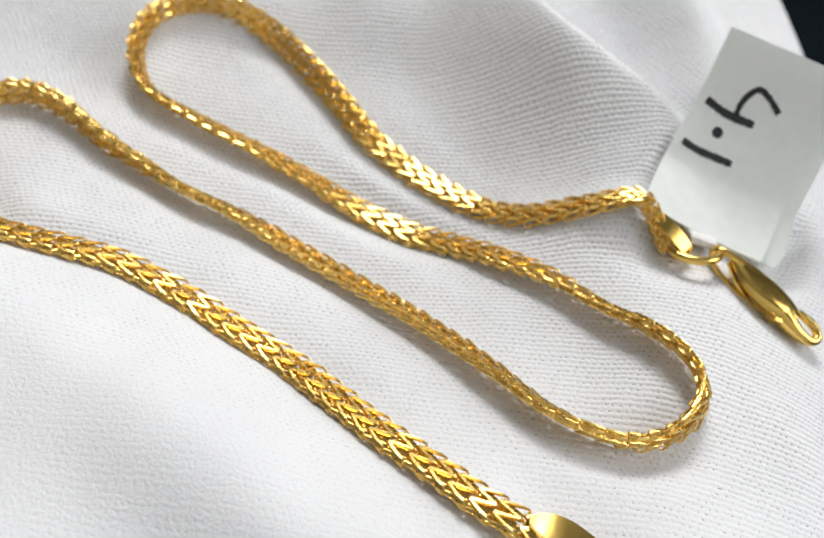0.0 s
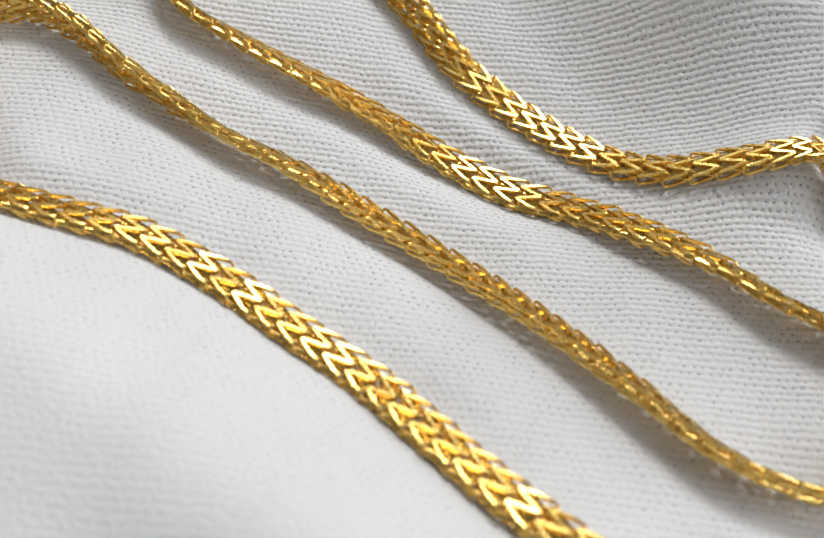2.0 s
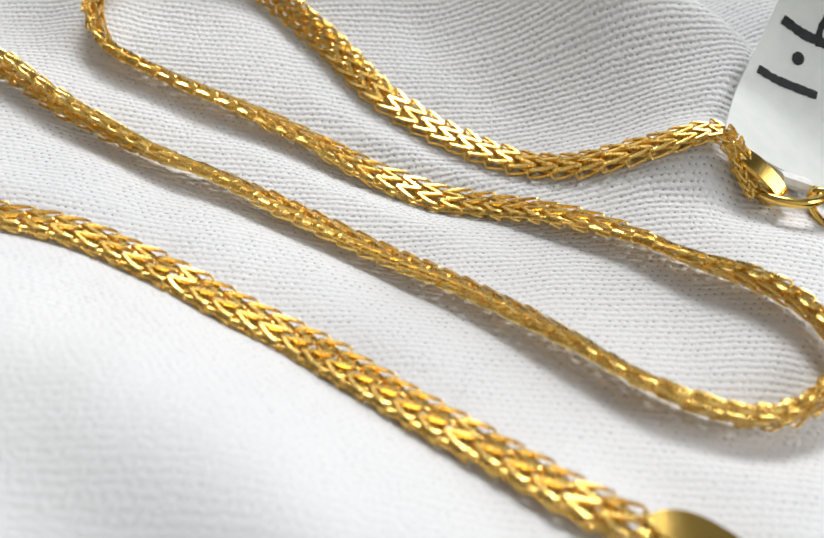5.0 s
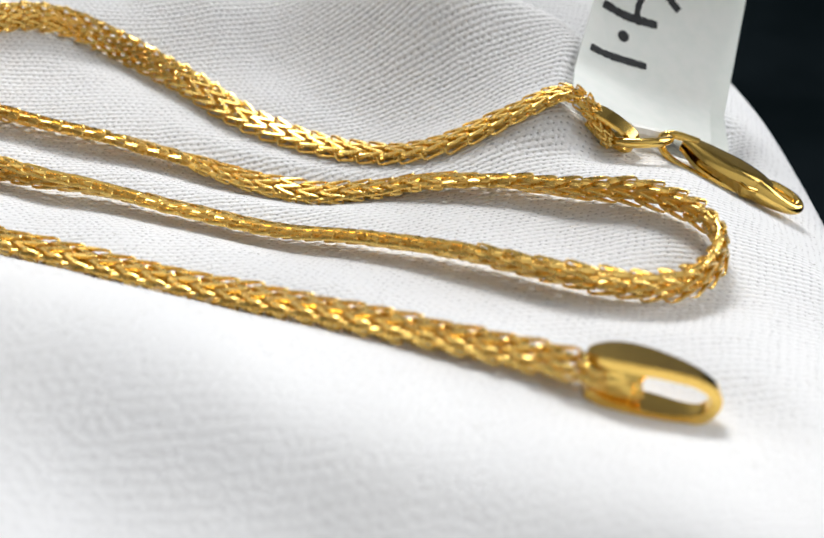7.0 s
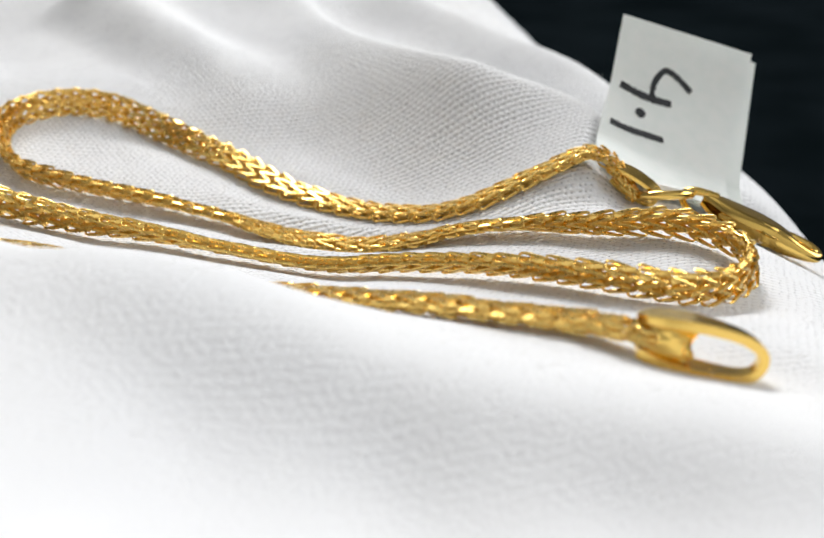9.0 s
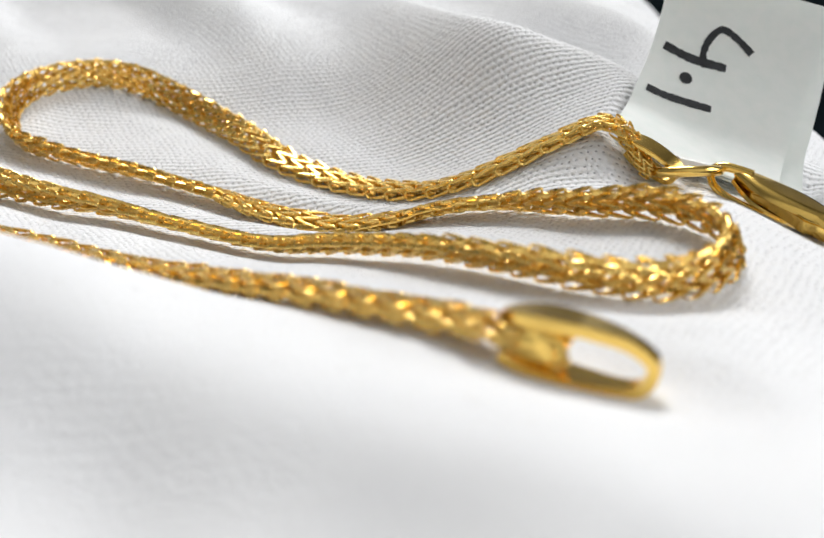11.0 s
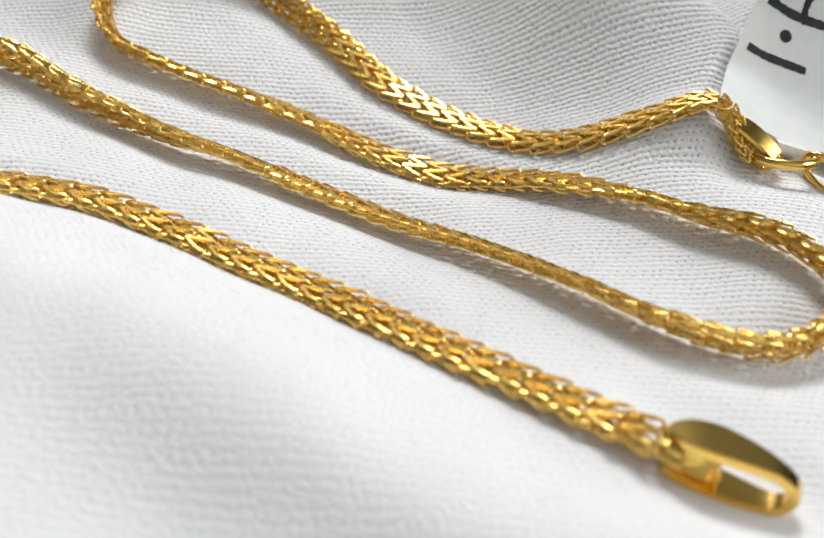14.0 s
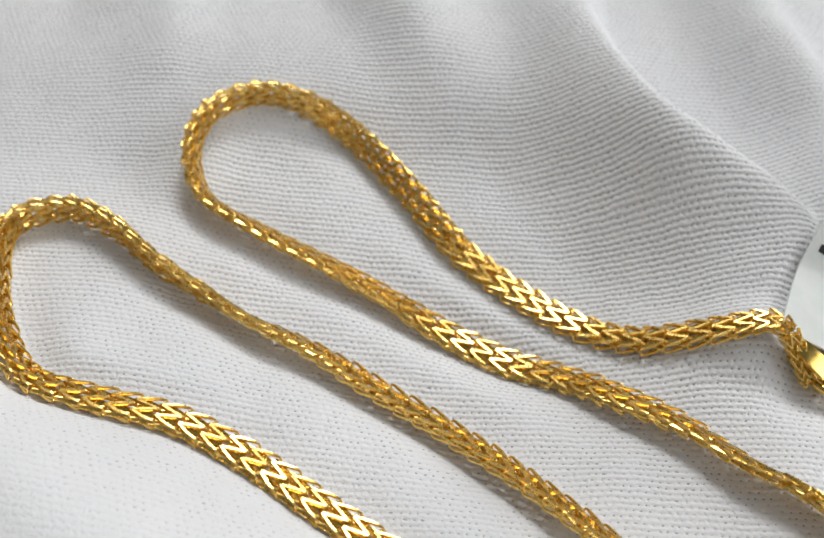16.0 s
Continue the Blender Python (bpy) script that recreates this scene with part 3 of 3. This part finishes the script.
# lobster clasp
CLASP = frame_at((24.0, -6.2, -1.75), (8.1, -5.7, -3.45), 0)


def shell(bm, sections, arc=16, wall=0.3):
    """A stamped hollow body: C-shaped sections along x, open towards -y."""
    rings = []
    for x, yc, zc, hw, hh in sections:
        ring = []
        for inner in (False, True):
            row = []
            for k in range(arc + 1):
                a = radians(-130 + 296 * k / arc)
                c, s_ = math.cos(a), math.sin(a)
                y, z = math.copysign(abs(c) ** 0.78, c), math.copysign(abs(s_) ** 0.78, s_)
                row.append((x, yc + y * max(0.05, hw - wall * inner) - 0.12 * inner, zc + z * max(0.05, hh - wall * inner)))
            ring += row[::-1] if inner else row
        rings.append([bm.verts.new(p) for p in ring])
    n = len(rings[0])
    for r, s_ in zip(rings, rings[1:]):
        for k in range(n):
            bm.faces.new((r[k], r[(k + 1) % n], s_[(k + 1) % n], s_[k]))
    bm.faces.new(rings[0][::-1])
    bm.faces.new(rings[-1])


BODY = smooth_path([(1.1, 0.35, 0.30, 0.45, 0.50), (1.9, 0.22, 0.22, 0.85, 0.72), (2.8, 0.05, 0.14, 1.20, 0.86), (4.0, -0.05, 0.08, 1.42, 0.92), (5.2, -0.05, 0.05, 1.45, 0.92),
                    (6.3, 0.0, 0.0, 1.30, 0.86), (7.2, 0.02, -0.05, 1.05, 0.76), (7.9, -0.15, -0.08, 0.80, 0.66)], 0.3)
bm = bmesh.new()
shell(bm, BODY.tolist())
for v in bm.verts:
    # a shallow press mark across the crown and a step where the hook begins
    v.co.z -= 0.16 * math.exp(-((v.co.y + 0.15 - 0.10 * (v.co.x - 4)) / 0.35) ** 2) * math.exp(-((v.co.x - 5.2) / 1.6) ** 2) * (v.co.z > 0.45)
clasp = part("lobster_clasp", placed(bm, CLASP), POLISHED, chain, "polished gold lobster clasp with a hollow stamped body", smooth=True)
bm = bmesh.new()
eye = [(2.1, 0.25, 0.82, 0.34), (1.2, 0.22, 0.78, 0.30), (0.3, 0.15, 0.62, 0.30), (-0.25, 0.05, 0.25, 0.28), (-0.2, -0.15, -0.25, 0.26), (0.4, -0.45, -0.62, 0.26), (1.3, -0.70, -0.80, 0.27), (2.6, -0.95, -0.80, 0.28), (3.8, -1.12, -0.74, 0.24)]
eye = smooth_path(eye, 0.18)
tube(bm, eye[:, :3].tolist(), eye[:, 3].tolist(), 12)
part("eyelet", placed(bm, CLASP), POLISHED, clasp, smooth=True)
bm = bmesh.new()
hook = smooth_path([(6.9, -0.40, -0.05, 0.84), (7.8, -0.55, -0.12, 0.74), (8.7, -0.60, -0.18, 0.56), (9.5, -0.48, -0.22, 0.44), (10.0, -0.1, -0.24, 0.38), (10.1, 0.4, -0.20, 0.36), (9.7, 0.85, -0.12, 0.36),
                    (9.0, 1.0, -0.02, 0.36), (8.2, 0.95, 0.08, 0.34), (7.6, 0.8, 0.14, 0.3)], 0.18)
tube(bm, hook[:, :3].tolist(), hook[:, 3].tolist(), 14)
part("hook", placed(bm, CLASP), POLISHED, clasp, smooth=True)
bm = bmesh.new()
lever = smooth_path([(2.6, -0.55, -0.05, 0.5), (3.6, -0.78, 0.02, 0.72), (4.8, -0.98, 0.0, 0.86), (5.7, -1.18, -0.06, 0.95), (6.3, -1.38, -0.12, 1.0), (6.8, -1.18, -0.12, 0.92), (7.6, -0.70, -0.1, 0.7)], 0.2)
strip(bm, lever[:, :3].tolist(), lever[:, 3].tolist(), [(0, -0.25, 1)] * len(lever), [(0, 1, 0.25)] * len(lever), 0.34)
bmesh.ops.recalc_face_normals(bm, faces=bm.faces)
rounded(bm, 0.09)
part("lever", placed(bm, CLASP), POLISHED, clasp, smooth=True)

# ---------------------------------------------------------------- the price tag
def on_tag(u, v, lift=0.0):
    """A place on the bent sheet: u across from its left edge, v up from its lower edge, both 0 to 1."""
    k = v * (len(RISE) - 1)
    p = np.array([np.interp(k, range(len(RISE)), RISE[:, c]) for c in range(3)])
    q = np.array([np.interp(k + 0.5, range(len(RISE)), RISE[:, c]) for c in range(3)]) - np.array([np.interp(k - 0.5, range(len(RISE)), RISE[:, c]) for c in range(3)])
    n = np.cross(ACROSS, q)
    n /= np.linalg.norm(n)
    sag = 0.25 * math.sin(u * math.pi) * (1 - v)
    droop = np.array((0.0, 0.0, -1.4 * u * (1 - v) ** 2))
    return Vector(p + u * (0.93 + 0.07 * v) * ACROSS + droop + n * (lift - sag)) * MM


def sheet(nu, nv, u0, u1, v0, v1, lift, thick, round_low=0.0, splay=0.0):
    bm = bmesh.new()
    layers = []
    for z in (lift, lift - thick):
        grid = []
        for j in range(nv + 1):
            v = v0 + (v1 - v0) * j / nv
            inset = round_low * max(0.0, 1 - j / (nv * 0.12)) ** 2
            grid.append([bm.verts.new(on_tag(u0 + inset + (u1 - (0.12 * v if splay else 0.0) - u0 - 2 * inset) * i / nu, v, z - splay * i / nu * (1 - v))) for i in range(nu + 1)])
        layers.append(grid)
    top, low_ = layers
    for j in range(nv):
        for i in range(nu):
            bm.faces.new((top[j][i], top[j][i + 1], top[j + 1][i + 1], top[j + 1][i]))
            bm.faces.new((low_[j][i], low_[j + 1][i], low_[j + 1][i + 1], low_[j][i + 1]))
    rim = [(0, i) for i in range(nu)] + [(j, nu) for j in range(nv)] + [(nv, i) for i in range(nu, 0, -1)] + [(j, 0) for j in range(nv, 0, -1)]
    for (j, i), (j2, i2) in zip(rim, rim[1:] + rim[:1]):
        bm.faces.new((top[j][i], low_[j][i], low_[j2][i2], top[j2][i2]))
    bmesh.ops.recalc_face_normals(bm, faces=bm.faces)
    return bm


tag = empty("price_tag", Vector((23.5, -3.0, -1.0)) * MM)
front = part("front_leaf", sheet(12, 36, 0.0, 1.0, 0.0, 1.0, 0.0, 0.16, 0.015), PAPER, tag, smooth=True)
part("back_leaf", sheet(12, 36, 0.05, 1.17, 0.03, 0.97, -0.3, 0.14, 0.06, 0.3), BACKING, tag, smooth=True)
bm = bmesh.new()
neck = [(22.7, -2.6, -1.7), (22.9, -4.0, -1.6), (23.0, -5.0, -1.25), (23.1, -5.4, -1.5), (23.0, -4.9, -2.0), (22.8, -3.8, -2.1)]
neck = smooth_path(neck, 0.3)
d = np.gradient(neck, axis=0)
strip(bm, (neck * MM).tolist(), [2.3 * MM] * len(neck), [(1, -0.1, -0.3)] * len(neck), [np.cross((1, -0.1, -0.3), v) for v in d], 0.3 * MM)
bmesh.ops.recalc_face_normals(bm, faces=bm.faces)
part("neck", bm, STRING, tag, "white strap round the jump ring", smooth=True)


def pen(name, points, wide, dot=False):
    """A felt-pen stroke: a thin raised strip on the sheet."""
    line = smooth_path([(u * 12, v * 17, 0) for u, v in points], 0.1 if dot else 0.2)
    bm = bmesh.new()
    centres = [on_tag(p[0] / 12, p[1] / 17, 0.02) for p in line]
    ahead = [centres[min(i + 1, len(centres) - 1)] - centres[max(i - 1, 0)] for i in range(len(centres))]
    up = [Vector(np.cross(ACROSS, RISE[min(int(p[1] / 17 * (len(RISE) - 1)) + 2, len(RISE) - 1), :3] - RISE[max(int(p[1] / 17 * (len(RISE) - 1)) - 2, 0), :3])) for p in line]
    rnd = random.Random(3)
    widths = [wide * MM * (0.85 + 0.3 * rnd.random()) for _ in centres]
    if dot:
        widths = [wide * MM * max(0.25, math.sqrt(1 - (2 * k / (len(centres) - 1) - 1) ** 2)) for k in range(len(centres))]
    strip(bm, centres, widths, [n.cross(a) for n, a in zip(up, ahead)], up, 0.03 * MM)
    bmesh.ops.recalc_face_normals(bm, faces=bm.faces)
    return part(name, bm, INK, front)


pen("digit", [(0.065, 0.449), (0.21, 0.437), (0.48, 0.44)], 0.62)
pen("decimal_point", [(0.225, 0.548), (0.265, 0.548), (0.305, 0.548)], 0.98, dot=True)
four = pen("digit", [(0.07, 0.667), (0.255, 0.642), (0.475, 0.642)], 0.68)
pen("stroke", [(0.35, 0.62), (0.315, 0.675), (0.325, 0.74), (0.385, 0.795), (0.49, 0.775), (0.60, 0.73)], 0.52).parent = four
tagged(tag, "folded white paper price tag with black handwriting 1.4", "tag")
